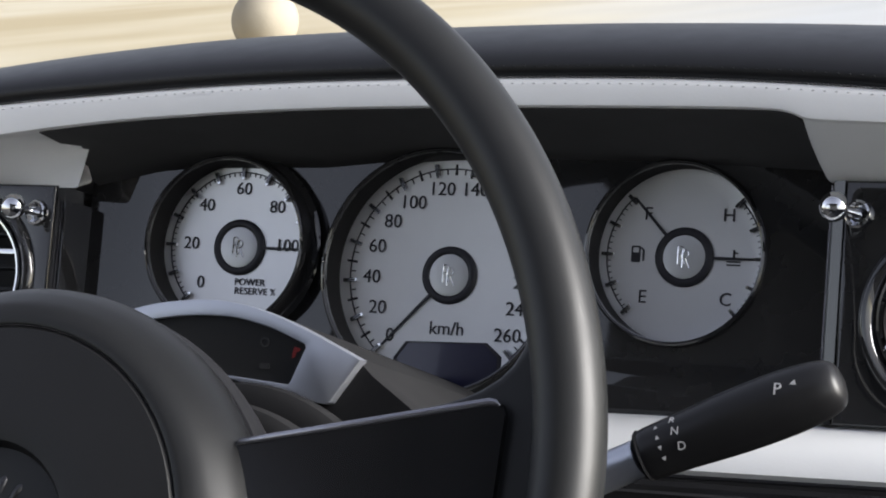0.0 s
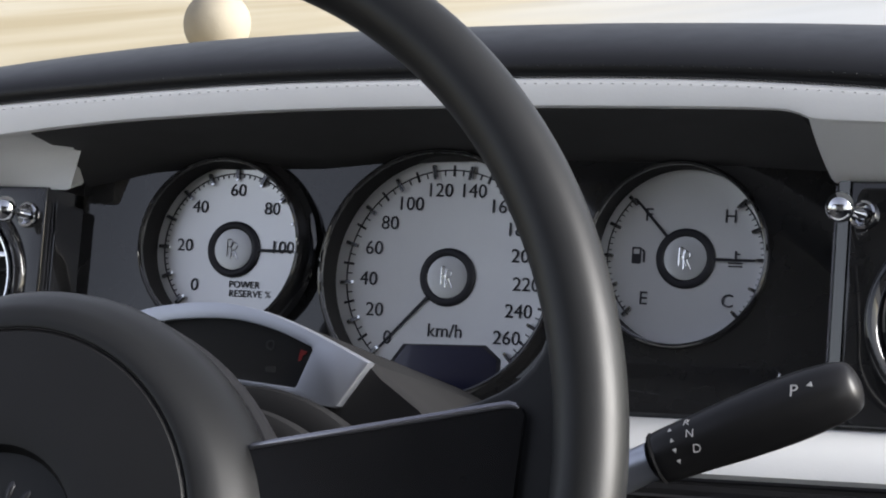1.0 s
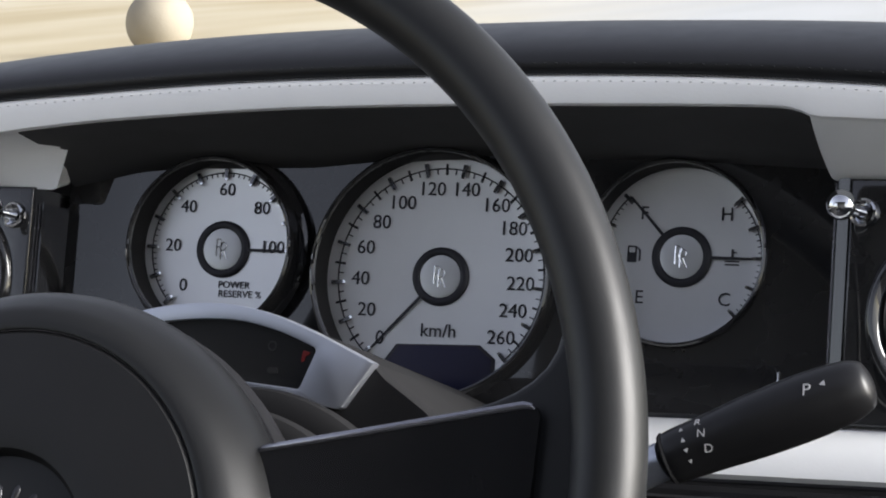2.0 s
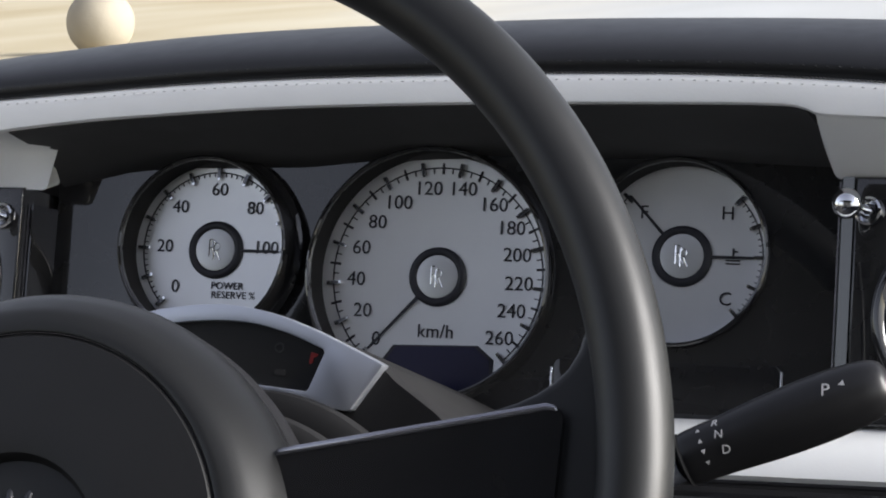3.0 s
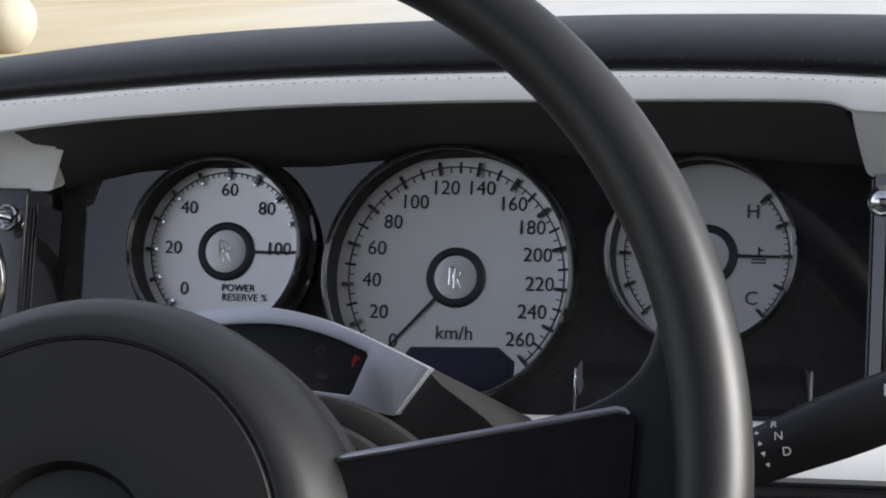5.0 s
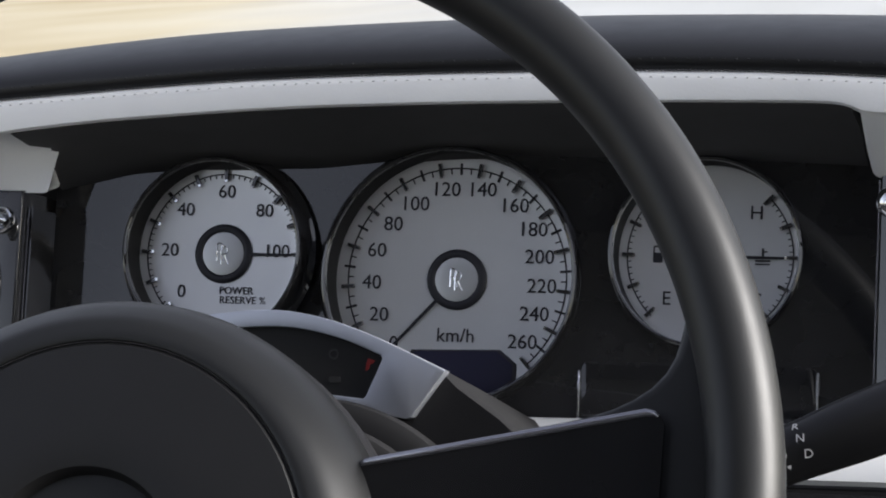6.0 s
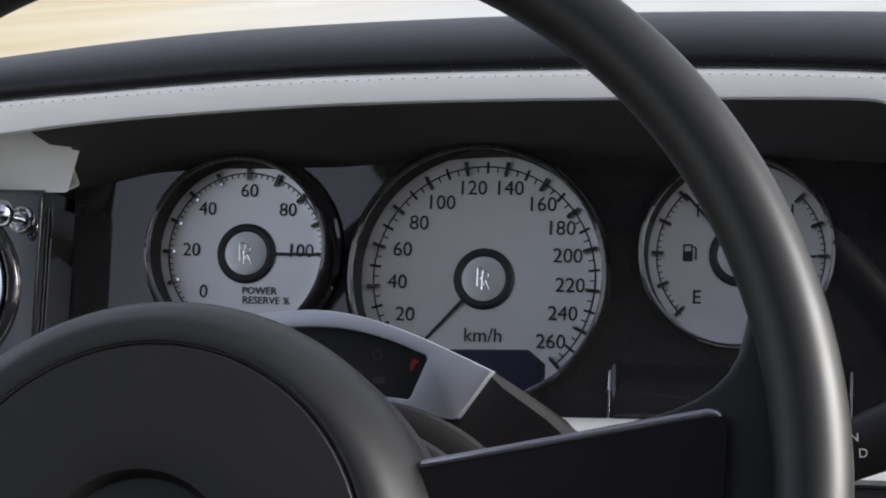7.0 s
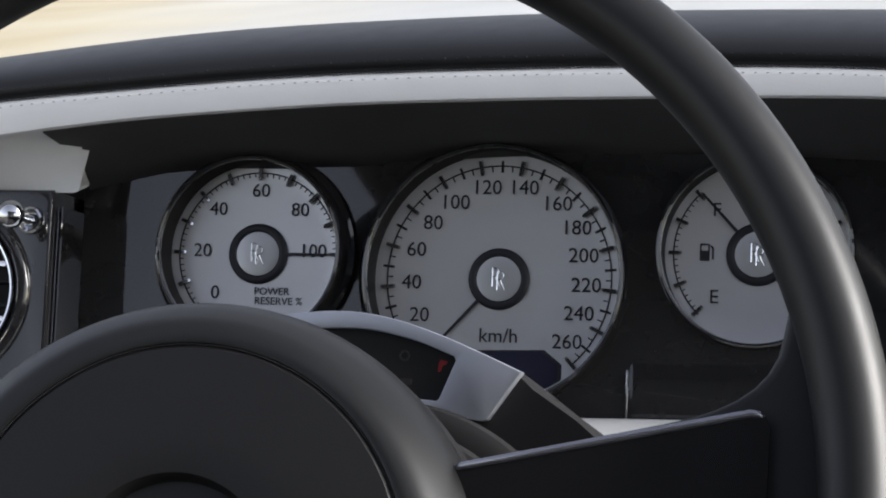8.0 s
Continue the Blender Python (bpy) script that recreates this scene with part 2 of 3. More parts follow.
crest = curve_through([(-0.36, 0.096), (-0.292, 0.1078), (-0.217, 0.1172), (-0.146, 0.1238), (-0.08, 0.1274), (0.02, 0.1305), (0.10, 0.1312), (0.22, 0.129), (0.36, 0.121)])
X0, X1 = -0.34, 0.36
XS = [X0 + (X1 - X0) * k / 140 for k in range(141)]
FRONT = -0.076  # the cowl's front edge

cowl = thing("dashboard_cowl", label="padded dashboard cowl in white and black leather over the dials", category="dashboard")
# white band: a padded strip between the seam and the lower edge, its lower edge rolled under
band = []
for x in XS:
    s, l = seam(x), lower(x)
    h = s - l
    band.append([(x, FRONT + 0.010, s + 0.001), (x, FRONT + 0.0003, s), (x, FRONT - 0.0007, s - 0.10 * h), (x, FRONT - 0.0011, s - 0.45 * h), (x, FRONT - 0.0011, l + 0.16 * h), (x, FRONT - 0.0008, l + 0.03 * h), (x, FRONT + 0.0004, l - 0.0003), (x, FRONT + 0.010, l + 0.0002), (x, FRONT + 0.012, s - 0.3 * h)])
part("leather_band", loft(band), WHITE_LEATHER, cowl, "white leather band with a row of stitches")
# black pad above it
pad = []
for x in XS:
    s, c = seam(x), crest(x)
    prof = [(FRONT + 0.012, s - 0.004), (FRONT + 0.0022, s + 0.0006), (FRONT - 0.0003, s + 0.0026)]
    y1, z1 = FRONT - 0.0012, s + 0.0055
    for k in range(19):
        a = radians(90 * k / 18)
        # a rounded front that eases into the slope of the top
        y = y1 * math.cos(a) ** 1.25
        prof.append((y, c + 0.2 * y - (c + 0.2 * y1 - z1) * (1 - math.sin(a))))
    prof += [(0.03, c + 0.0045), (0.08, c + 0.0060), (0.16, c + 0.000), (0.30, c - 0.03), (0.30, c - 0.09), (0.02, s - 0.004)]
    pad.append([(x, y, z) for y, z in prof])
part("top_pad", loft(pad), PAD_LEATHER, cowl, "black leather top pad")
# dark underside, from the band's lower edge back to the fascia
rear = curve_through([(-0.216, 0.0375), (-0.205, 0.0415), (-0.191, 0.0453), (-0.170, 0.0500), (-0.130, 0.0524), (-0.090, 0.0531), (-0.070, 0.0536), (-0.050, 0.0556), (0.0, 0.0600), (0.06, 0.0600), (0.13, 0.0590), (0.21, 0.0560)])
under = [[(x, FRONT + 0.0028, lower(x) - 0.0008), (x, -0.044, lower(x) - 0.0042), (x, -0.024, min(lower(x) - 0.005, rear(x) + 0.0045)), (x, -0.006, rear(x) - 0.001), (x, 0.02, rear(x) + 0.002), (x, FRONT + 0.008, lower(x) + 0.008)] for x in XS if -0.2125 < x < 0.2035]
part("underside", loft(under), MATT_BLACK, cowl, "black cloth underside")
# white legs at both ends of the opening, which slope back to the vent panels
def leg(inner, outer, top_y, foot, corner, knee=None, swell=0.001):
    """The white end of the cowl: slopes from the band back to the foot (x, y, z); knee: where its upper edge meets the fascia."""
    rings = []
    for k in range(33):
        t = (k / 32) ** 2
        x = inner + (outer - inner) * t
        d = min(1.0, abs(x - inner) / corner)
        r = corner * (1 - math.sqrt(1 - (1 - d) ** 2))
        fade = max(0.0, 1 - abs(x - inner) / 0.07)
        head = Vector((x, top_y, lower(x) + 0.002))
        end = Vector((x + (foot[0] - inner) * fade, foot[1], foot[2] + r))
        mid = (head + end) / 2
        ctrl = mid + Vector((0, -swell, -swell * 0.5))
        ring = [(1 - u) ** 2 * head + 2 * u * (1 - u) * ctrl + u * u * end for u in (j / 16 for j in range(17))]
        if knee:
            bend = Vector(knee) + Vector((x - inner, 0, 0))
            fade = max(0.0, 1 - abs(x - inner) / 0.05)
            fade = fade * fade * (3 - 2 * fade)
            crisp = max(0.0, 1 - abs(x - inner) / 0.03) ** 2
            for j, p in enumerate(ring):
                u = j / 16
                soft = (1 - u) ** 2 * head + 2 * u * (1 - u) * bend + u * u * end
                hard = head.lerp(bend, j / 8) if j < 8 else bend.lerp(end, j / 8 - 1)
                ring[j] = p.lerp(soft.lerp(hard, crisp), fade)
        ring = [tuple(p) for p in ring]
        ring += [(end.x, foot[1] + 0.012, end.z + 0.004), (x, foot[1] + 0.012, head.z)]
        rings.append(ring)
    return loft(rings)


part("leg", leg(-0.2130, -0.34, -0.0765, (-0.2035, -0.0410, 0.0352), 0.0025, (-0.1990, -0.0410, 0.0575)), WHITE_LEATHER, cowl, "white leather end of the cowl", crease=75)
part("leg", leg(0.2040, 0.36, -0.0765, (0.2045, -0.033, 0.0470), 0.005, swell=0.005), WHITE_LEATHER, cowl, "white leather end of the cowl", crease=75)


def stitches(name, f, y, drop, step, length, width, material, label):
    bm = bmesh.new()
    x = X0 + 0.01
    while x < X1 - 0.01:
        a = math.atan2(f(x + 0.002) - f(x), 0.002) + random.uniform(-0.08, 0.08)
        h = length / 2 * random.uniform(0.85, 1.15)
        z = f(x) - drop
        tube([(x - h * math.cos(a), y + 0.0002, z - h * math.sin(a)), (x - h * 0.5 * math.cos(a), y - 0.0002, z - h * 0.5 * math.sin(a)), (x + h * 0.5 * math.cos(a), y - 0.0002, z + h * 0.5 * math.sin(a)), (x + h * math.cos(a), y + 0.0002, z + h * math.sin(a))], [width * 0.3, width / 2, width / 2, width * 0.3], 6, bm)
        x += step
    ob = part(name, bm, material, cowl, label)
    tagged(ob, kind="stuff")


stitches("stitch_row", seam, FRONT - 0.0014, 0.0034, 0.0055, 0.0012, 0.00055, THREAD, "row of grey stitches")
stitches("pad_stitch_row", seam, FRONT - 0.0010, -0.0052, 0.0055, 0.0016, 0.0006, DARK_THREAD, "row of dark stitches")
stitches("seam_welt", seam, FRONT - 0.0004, 0.0002, 0.0019, 0.0014, 0.0010, MATT_BLACK, "puckered seam edge")

# ---- fascia ----
FACE, BOARD = -0.019, -0.009  # the bezels' lips stand proud of the board
TURNED = pose(0, 0, 0, 0, 0, 3.2)  # the dials are turned a little about the upright
GAUGES = {"left": (-0.1212, 0.0100, 0.0450), "middle": (0.0, 0.0, 0.0619), "right": (0.1240, 0.0142, 0.0446)}
fascia = thing("instrument_fascia", label="black lacquered instrument fascia with three round dials", category="instrument panel")
# its end beside the vent panel sweeps forward
WING = -0.1726
wing = [[(x, BOARD - 2.4 * (WING - x) ** 2, -0.0665), (x, BOARD - 2.4 * (WING - x) ** 2, 0.072), (x, 0.012, 0.072), (x, 0.012, -0.0665)] for x in (WING - 0.0402 * k / 24 for k in range(25))]
part("panel_wing", loft(wing), LACQUER, fascia)
part("panel", plate([(WING, -0.0665), (0.2125, -0.0655), (0.2125, 0.080), (WING, 0.072)], BOARD, 0.012, [circle(x, z, r + 0.0004) for x, z, r in GAUGES.values()]), LACQUER, fascia)
part("drawer_front", plate(rounded(0.0672, -0.0652, 0.1795, -0.0385, 0.004), BOARD - 0.0012, BOARD + 0.001, bevel=0.0006), LACQUER, fascia, "narrow lacquered drawer front")
# bright lines down the drawer's side edges, put in as chrome strips
for sx, sz in ((0.0664, -0.0432), (0.1800, -0.0410)):
    part("drawer_edge_line", plate(rounded(sx - 0.0005, -0.0660, sx + 0.0005, sz, 0.0004, 2), BOARD - 0.0022, BOARD + 0.001, bevel=0.0003), CHROME, fascia, "chrome strip for the bright line at the drawer's edge")


def dish(r, face_r):
    """The dial is a shallow bowl whose outer part rises towards the bezel."""
    return -0.034 * r * r / face_r - 0.0003 * max(0.0, (r / face_r - 0.80) / 0.20) ** 1.4


def gauge(key, name, face_r, label):
    gx, gz, br = GAUGES[key]
    g = thing(name, TURNED @ Vector((gx, 0, gz)), TURNED, label=label, category="gauge", group="dials in the fascia")
    d = FACE
    part("bezel", lathe([(br + 0.0004, 0.004), (br + 0.0004, d + 0.0004), (br - 0.0008, d - 0.0006), (br - 0.0010, d + 0.004), (face_r + 0.0004, -0.0012), (face_r + 0.0004, 0.004)], n=128), BEZEL, g, "deep satin black bezel")
    # gloss lip that flares out to the board behind it
    part("bezel_lip", lathe([(br + 0.0004, d + 0.0006), (br - 0.0008, d + 0.0004), (br - 0.0010, d - 0.0010), (br - 0.0006, d - 0.0022), (br + 0.0003, d - 0.0027), (br + 0.0012, d - 0.0022), (br + 0.0017, d - 0.0008), (br + 0.0019, d + 0.003), (br + 0.0023, BOARD - 0.0030), (br + 0.0032, BOARD - 0.0012), (br + 0.0046, BOARD - 0.0003), (br + 0.0058, BOARD + 0.0004), (br + 0.0006, BOARD + 0.0008)], n=128), LACQUER, g, "black gloss lip")
    part("dial_face", lathe([(0, 0.004), *[(face_r * q, dish(face_r * q, face_r)) for q in (0, 0.1, 0.2, 0.3, 0.4, 0.5, 0.6, 0.7, 0.76, 0.80, 0.84, 0.88, 0.92, 0.96, 1.0)], (face_r + 0.0009, dish(face_r, face_r)), (face_r + 0.0009, 0.004)], n=128, closed=False), DIAL, g, "silver dial face")
    hub = part("hub_ring", lathe([(0.0109, 0.0016), (0.0109, -0.0016), (0.0114, -0.0021), (0.0128, -0.0024), (0.0141, -0.0021), (0.0149, -0.0014), (0.0152, 0.0016)], n=72), INK, g, "black hub ring")
    part("hub_cap", lathe([(0.0109, -0.0005), (0.0109, -0.0012), (0.0107, -0.0014), (0.0102, -0.0015), (0.0070, -0.0017), (0.0035, -0.0018), (0, -0.0018)], n=72, closed=False), CAP, hub, "silver hub cap with a small raised badge", crease=20)
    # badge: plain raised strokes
    bm = bmesh.new()
    for dx, dz in ((-0.0012, 0.0008), (0.0012, -0.0008)):
        tube([(dx - 0.0018, -0.0019, dz - 0.0046), (dx - 0.0018, -0.0021, dz), (dx - 0.0018, -0.0019, dz + 0.0045)], 0.00042, 8, bm)
        tube([(dx - 0.0018, -0.0019, dz + 0.0043), (dx - 0.0004, -0.0020, dz + 0.0044), (dx + 0.0008, -0.0020, dz + 0.0038), (dx + 0.0014, -0.0020, dz + 0.0025), (dx + 0.0009, -0.0020, dz + 0.0010), (dx - 0.0002, -0.0020, dz + 0.0003), (dx - 0.0014, -0.0019, dz + 0.0002)], 0.00036, 8, bm)
        tube([(dx - 0.0002, -0.0019, dz + 0.0003), (dx + 0.0008, -0.0020, dz - 0.0022), (dx + 0.0019, -0.0019, dz - 0.0046)], 0.00042, 8, bm)
    part("badge", bm, CHROME, hub, "small raised metal badge")
    return g


def scale_line(g, r, a0, a1, face_r, name="scale_line", w=0.0007):
    n = 90
    ring = [(r * math.cos(radians(a0 + (a1 - a0) * k / n)), r * math.sin(radians(a0 + (a1 - a0) * k / n))) for k in range(n + 1)]
    ring += [((r - w) * math.cos(radians(a1 + (a0 - a1) * k / n)), (r - w) * math.sin(radians(a1 + (a0 - a1) * k / n))) for k in range(n + 1)]
    y = dish(r, face_r)
    part(name, plate(ring, y - 0.0003, y + 0.0006), INK, g, smooth=False)


def pegs(g, angles, r0, r1, width, face_r):
    """Short polished bars that stand off the dial; dark body and bright inner end imitate shadow and glint."""
    y = dish(r1, face_r)
    for a in angles:
        p = part("scale_peg", bar(r0 + 0.0011, r1, a, width, y - 0.0026, y + 0.0004), PEG, g, smooth=False)
        part("peg_glint", bar(r0, r0 + 0.0011, a, width * 0.9, y - 0.0024, y + 0.0004), CHROME, p, "chrome inner end for the peg's glint", smooth=False)


def ticks(g, angles, r0, r1, width, face_r):
    y = dish((r0 + r1) / 2, face_r)
    for a in angles:
        part("tick", bar(r0, r1, a, width, y - 0.0005, y + 0.0008), INK, g, smooth=False)


def needle(g, angle, r1, label="black needle"):
    bm = bar(0.012, r1, angle, 0.0016, -0.0020, -0.0013, taper=0.7)
    return part("needle", bm, INK, g, label, smooth=False)


# speedometer
speedo = gauge("middle", "speedometer", 0.0605, "large silver speedometer with black figures to 260")
S_AT = lambda v: 227.5 - 21.15 * v / 20
scale_line(speedo, 0.0553, S_AT(0), S_AT(260), 0.06)
pegs(speedo, [S_AT(v) for v in range(0, 261, 20)], 0.0506, 0.0578, 0.0018, 0.0605)
ticks(speedo, [S_AT(v) for v in range(5, 260, 5) if v % 20], 0.0522, 0.0549, 0.0006, 0.06)
ticks(speedo, [S_AT(v) for v in range(10, 260, 20)], 0.0518, 0.0574, 0.0012, 0.0605)
needle(speedo, S_AT(0), 0.0520)
for text, x, z in (("0", -0.0302, -0.0325), ("20", -0.0384, -0.0184), ("40", -0.0429, -0.0026), ("60", -0.0411, 0.0134), ("80", -0.0334, 0.0266), ("100", -0.0229, 0.0368), ("120", -0.0074, 0.0442), ("140", 0.0108, 0.0443), ("160", 0.0273, 0.0367), ("180", 0.0371, 0.0252), ("200", 0.0410, 0.0118), ("220", 0.0427, -0.0025), ("240", 0.0396, -0.0162), ("260", 0.0343, -0.0299)):
    lettering("figure", text, (x, dish(math.hypot(x, z), 0.0605) - 0.0005, z), 0.01, INK, speedo, turn=None)
glass_line = [(-0.0208, -0.0350), (0.0235, -0.0338), (0.0322, -0.0406), (0.0324, -0.0482), (0.0240, -0.0543), (0.0120, -0.0586), (0.0, -0.0598), (-0.0110, -0.0588), (-0.0200, -0.0560), (-0.0262, -0.0528), (-0.0270, -0.0436)]
disp = part("display", plate(glass_line, -0.0021, 0.0, bevel=0.0003), INK, speedo, "black display surround", smooth=False)
part("display_glass", plate([(0.0030 + (x - 0.003) * 0.93, -0.0462 + (z + 0.0462) * 0.93) for x, z in glass_line], -0.0023, -0.0010), DISPLAY, disp, "dark glass display, a sky reflection put into its blue", smooth=False)
lettering("unit", "km/h", (0.0007, dish(0.027, 0.0605) - 0.0005, -0.0277), 0.0096, INK, speedo, turn=None)

# power reserve
power = gauge("left", "power_reserve_gauge", 0.0440, "silver power reserve dial with black figures to 100")
P_AT = lambda v: 225 - 2.25 * v
scale_line(power, 0.0405, P_AT(0), P_AT(100), 0.044)
pegs(power, [P_AT(v) for v in range(0, 101, 10)], 0.0362, 0.0424, 0.0017, 0.044)
ticks(power, [P_AT(v) for v in range(2, 100, 2) if v % 10], 0.0382, 0.0401, 0.0005, 0.044)
needle(power, 0, 0.0400)
for text, x, z in (("0", -0.0211, -0.0197), ("20", -0.0285, 0.0011), ("40", -0.0212, 0.0218), ("60", 0.0001, 0.0312), ("80", 0.0205, 0.0219), ("100", 0.0279, 0.0016)):
    lettering("figure", text, (x, dish(math.hypot(x, z), 0.044) - 0.0005, z), 0.0094, INK, power, turn=None)
lettering("word", "POWER", (0.0078, dish(0.023, 0.044) - 0.0005, -0.0186), 0.0052, INK, power)
lettering("word", "RESERVE %", (0.0114, dish(0.023, 0.044) - 0.0005, -0.0234), 0.0052, INK, power)

# fuel and temperature
fuel = gauge("right", "fuel_and_temperature_gauge", 0.0436, "silver fuel and temperature dial with two needles")
scale_line(fuel, 0.0402, 133, 227, 0.0436)
scale_line(fuel, 0.0402, -47, 47, 0.0436)
pegs(fuel, [135, 157.5, 180, 202.5, 225, 45, 22.5, 0, -22.5, -45], 0.0358, 0.0420, 0.0017, 0.0436)
ticks(fuel, [135 + 4.5 * k for k in range(1, 20) if k % 5], 0.0380, 0.0399, 0.0005, 0.0436)
ticks(fuel, [-45 + 4.5 * k for k in range(1, 20) if k % 5], 0.0380, 0.0399, 0.0005, 0.0436)
needle(fuel, 133, 0.0395)
needle(fuel, 0, 0.0395)
for text, x, z in (("F", -0.0198, 0.0208), ("E", -0.0202, -0.0208), ("H", 0.0217, 0.0213), ("C", 0.0224, -0.0205)):
    lettering("figure", text, (x, dish(math.hypot(x, z), 0.0436) - 0.0005, z), 0.0094, INK, fuel, turn=None)


def pump_symbol(g, x, z):
    bm = plate(rounded(x - 0.0032, z - 0.0040, x + 0.0014, z + 0.0042, 0.0005, 2), -0.0012, 0.0, [rounded(x - 0.0025, z + 0.0008, x + 0.0007, z + 0.0034, 0.0003, 2)])
    plate([(x + 0.0020, z + 0.0036), (x + 0.0034, z + 0.0022), (x + 0.0034, z - 0.0032), (x + 0.0026, z - 0.0032), (x + 0.0026, z + 0.0018), (x + 0.0016, z + 0.0030)], -0.0012, 0.0, bm=bm)
    part("fuel_pump_symbol", bm, INK, g, smooth=False)


def water_symbol(g, x, z):
    bm = plate(rounded(x - 0.0005, z - 0.0012, x + 0.0005, z + 0.0042, 0.0004, 2), -0.0012, 0.0)
    plate(rounded(x, z + 0.0022, x + 0.0022, z + 0.0029, 0.0003, 2), -0.0012, 0.0, bm=bm)
    plate(rounded(x - 0.0036, z - 0.0022, x + 0.0036, z - 0.0015, 0.0003, 2), -0.0012, 0.0, bm=bm)
    plate(rounded(x - 0.0036, z - 0.0038, x + 0.0036, z - 0.0031, 0.0003, 2), -0.0012, 0.0, bm=bm)
    part("temperature_symbol", bm, INK, g, smooth=False)


pump_symbol(fuel, -0.0242, 0.0006)
water_symbol(fuel, 0.0252, 0.0004)

# ---- vent panels, vents and pull knobs ----
def vent_surround(x0, x1, z0, z1, y, cx, cz):
    part("vent_surround", plate([(x0, z0), (x1, z0), (x1, z1), (x0, z1)], y, y + 0.05, [circle(cx, cz, 0.0445)], bevel=0.0014), LACQUER, fascia, "black lacquered panel round an air vent")


vent_surround(-0.345, -0.2160, -0.070, 0.0362, -0.0440, -0.272, -0.0140)
vent_surround(0.2160, 0.36, -0.066, 0.0478, -0.0380, 0.2728, -0.0155)


# these strips stand in for glints along the vent panels' side edges
for x in (-0.2148, -0.2128):
    part("edge_glint_strip", plate(rounded(x - 0.0004, -0.066, x + 0.0004, 0.0285, 0.0003, 2), -0.0385, 0.0), EDGE if x < -0.214 else LACQUER, fascia, "thin strip for the glint along the vent panel's edge")
part("vent_panel_edge", loft([[(0.2092, 0.0, z), (0.2092, -0.0342, z), (0.2098, -0.0348, z), (0.2156, -0.0378, z), (0.2158, 0.0, z)] for z in (-0.066, 0.0478)]), LACQUER, fascia, "chamfered gloss edge of the vent panel", crease=15)
part("edge_glint_strip", plate(rounded(0.2080, -0.064, 0.2088, 0.046, 0.0003, 2), -0.0340, 0.0), EDGE, fascia, "thin strip for the glint along the vent panel's edge")


def air_vent(at):
    v = thing("air_vent", at, label="round chrome-ringed air vent with black slats", category="air vent", group="air vents")
    part("outer_ring", lathe([(0.0443, 0.006), (0.0470, -0.0004), (0.0462, -0.0022), (0.0446, -0.0034), (0.0428, -0.0036), (0.0410, -0.0024), (0.0385, 0.0010), (0.0385, 0.006)], n=96), LACQUER, v, "black gloss ring")
    part("chrome_ring", lathe([(0.0384, 0.004), (0.0385, -0.0012), (0.0380, -0.0022), (0.0370, -0.0020), (0.0364, 0.004)], n=96), CHROME, v, "chrome ring")
    part("duct", lathe([(0.0360, 0.004), (0.0340, 0.030), (0, 0.030), (0, 0.033), (0.0365, 0.033), (0.0382, 0.004)], n=64, closed=False), MATT_BLACK, v)
    for z in (-0.0135, 0.0135):
        h = math.sqrt(0.0362**2 - z * z)
        part("cross_bar", plate(rounded(-h, z - 0.0013, h, z + 0.0013, 0.0010, 3), 0.000, 0.006, bevel=0.0005), CHROME, v, "chrome cross bar")
    for z in (-0.024, -0.006, 0.006, 0.024):
        h = math.sqrt(0.0350**2 - z * z)
        part("slat", plate(rounded(-h, z - 0.0008, h, z + 0.0008, 0.0006, 2), 0.010, 0.024), BLACK_PLASTIC, v)
    return v


air_vent((-0.272, -0.0440, -0.0140))
air_vent((0.2728, -0.0380, -0.0155))


def pull_knob(base, tip):
    d = Vector(tip) - Vector(base)
    q = Vector((0, -1, 0)).rotation_difference(d).to_matrix().to_4x4()
    k = thing("vent_pull_knob", base, q, label="polished chrome pull knob on a round collar", category="knob", group="vent pull knobs")
    l = d.length
    part("collar", lathe([(0.0066, 0.006), (0.0070, -0.0008), (0.0066, -0.0022), (0.0056, -0.0026), (0.0050, -0.0018), (0.0034, 0.0), (0.0034, 0.006)], n=48), CHROME, k, "chrome collar")
    part("stem", lathe([(0.0026, 0.003), (0.0024, -0.004), (0.0022, -l + 0.006), (0.0034, -l + 0.003), (0, -l + 0.002)], n=32, closed=False), CHROME, k, "chrome stem")
    prof = [(0.0070 * math.sin(a), -l - 0.0060 * math.cos(a)) for a in (math.pi * j / 16 for j in range(17))]
    prof[0], prof[-1] = (0, prof[0][1]), (0, prof[-1][1])
    part("ball", lathe(prof, n=48, closed=False), CHROME, k, "chrome ball end")


pull_knob((0.2232, -0.0380, 0.0318), (0.2172, -0.0600, 0.0322))
pull_knob((-0.2262, -0.0440, 0.0208), (-0.2288, -0.0630, 0.0213))

# ---- lower edge of the dashboard ----
ledge = thing("dashboard_ledge", label="white leather ledge under the dials", category="dashboard")
rings = []
for k in range(41):
    x = -0.345 + 0.705 * k / 40
    top = -0.0672 + 0.0021 * (x / 0.2)
    prof = [(-0.006, top + 0.0006), (FACE - 0.001, top), (FACE - 0.012, top - 0.0012), (-0.040, top - 0.0045), (-0.052, top - 0.0100), (-0.060, top - 0.0180), (-0.0625, top - 0.0265), (-0.060, top - 0.0290), (-0.006, top - 0.0290)]
    rings.append([(x, y, z) for y, z in prof])
part("leather_roll", loft(rings), WHITE_LEATHER, ledge, "white leather roll")
part("piping", tube([(-0.345 + 0.705 * k / 20, -0.0600, -0.0968 + 0.0021 * ((-0.345 + 0.705 * k / 20) / 0.2)) for k in range(21)], 0.0011, 10), BLACK_PLASTIC, ledge, "black piping along its lower edge")
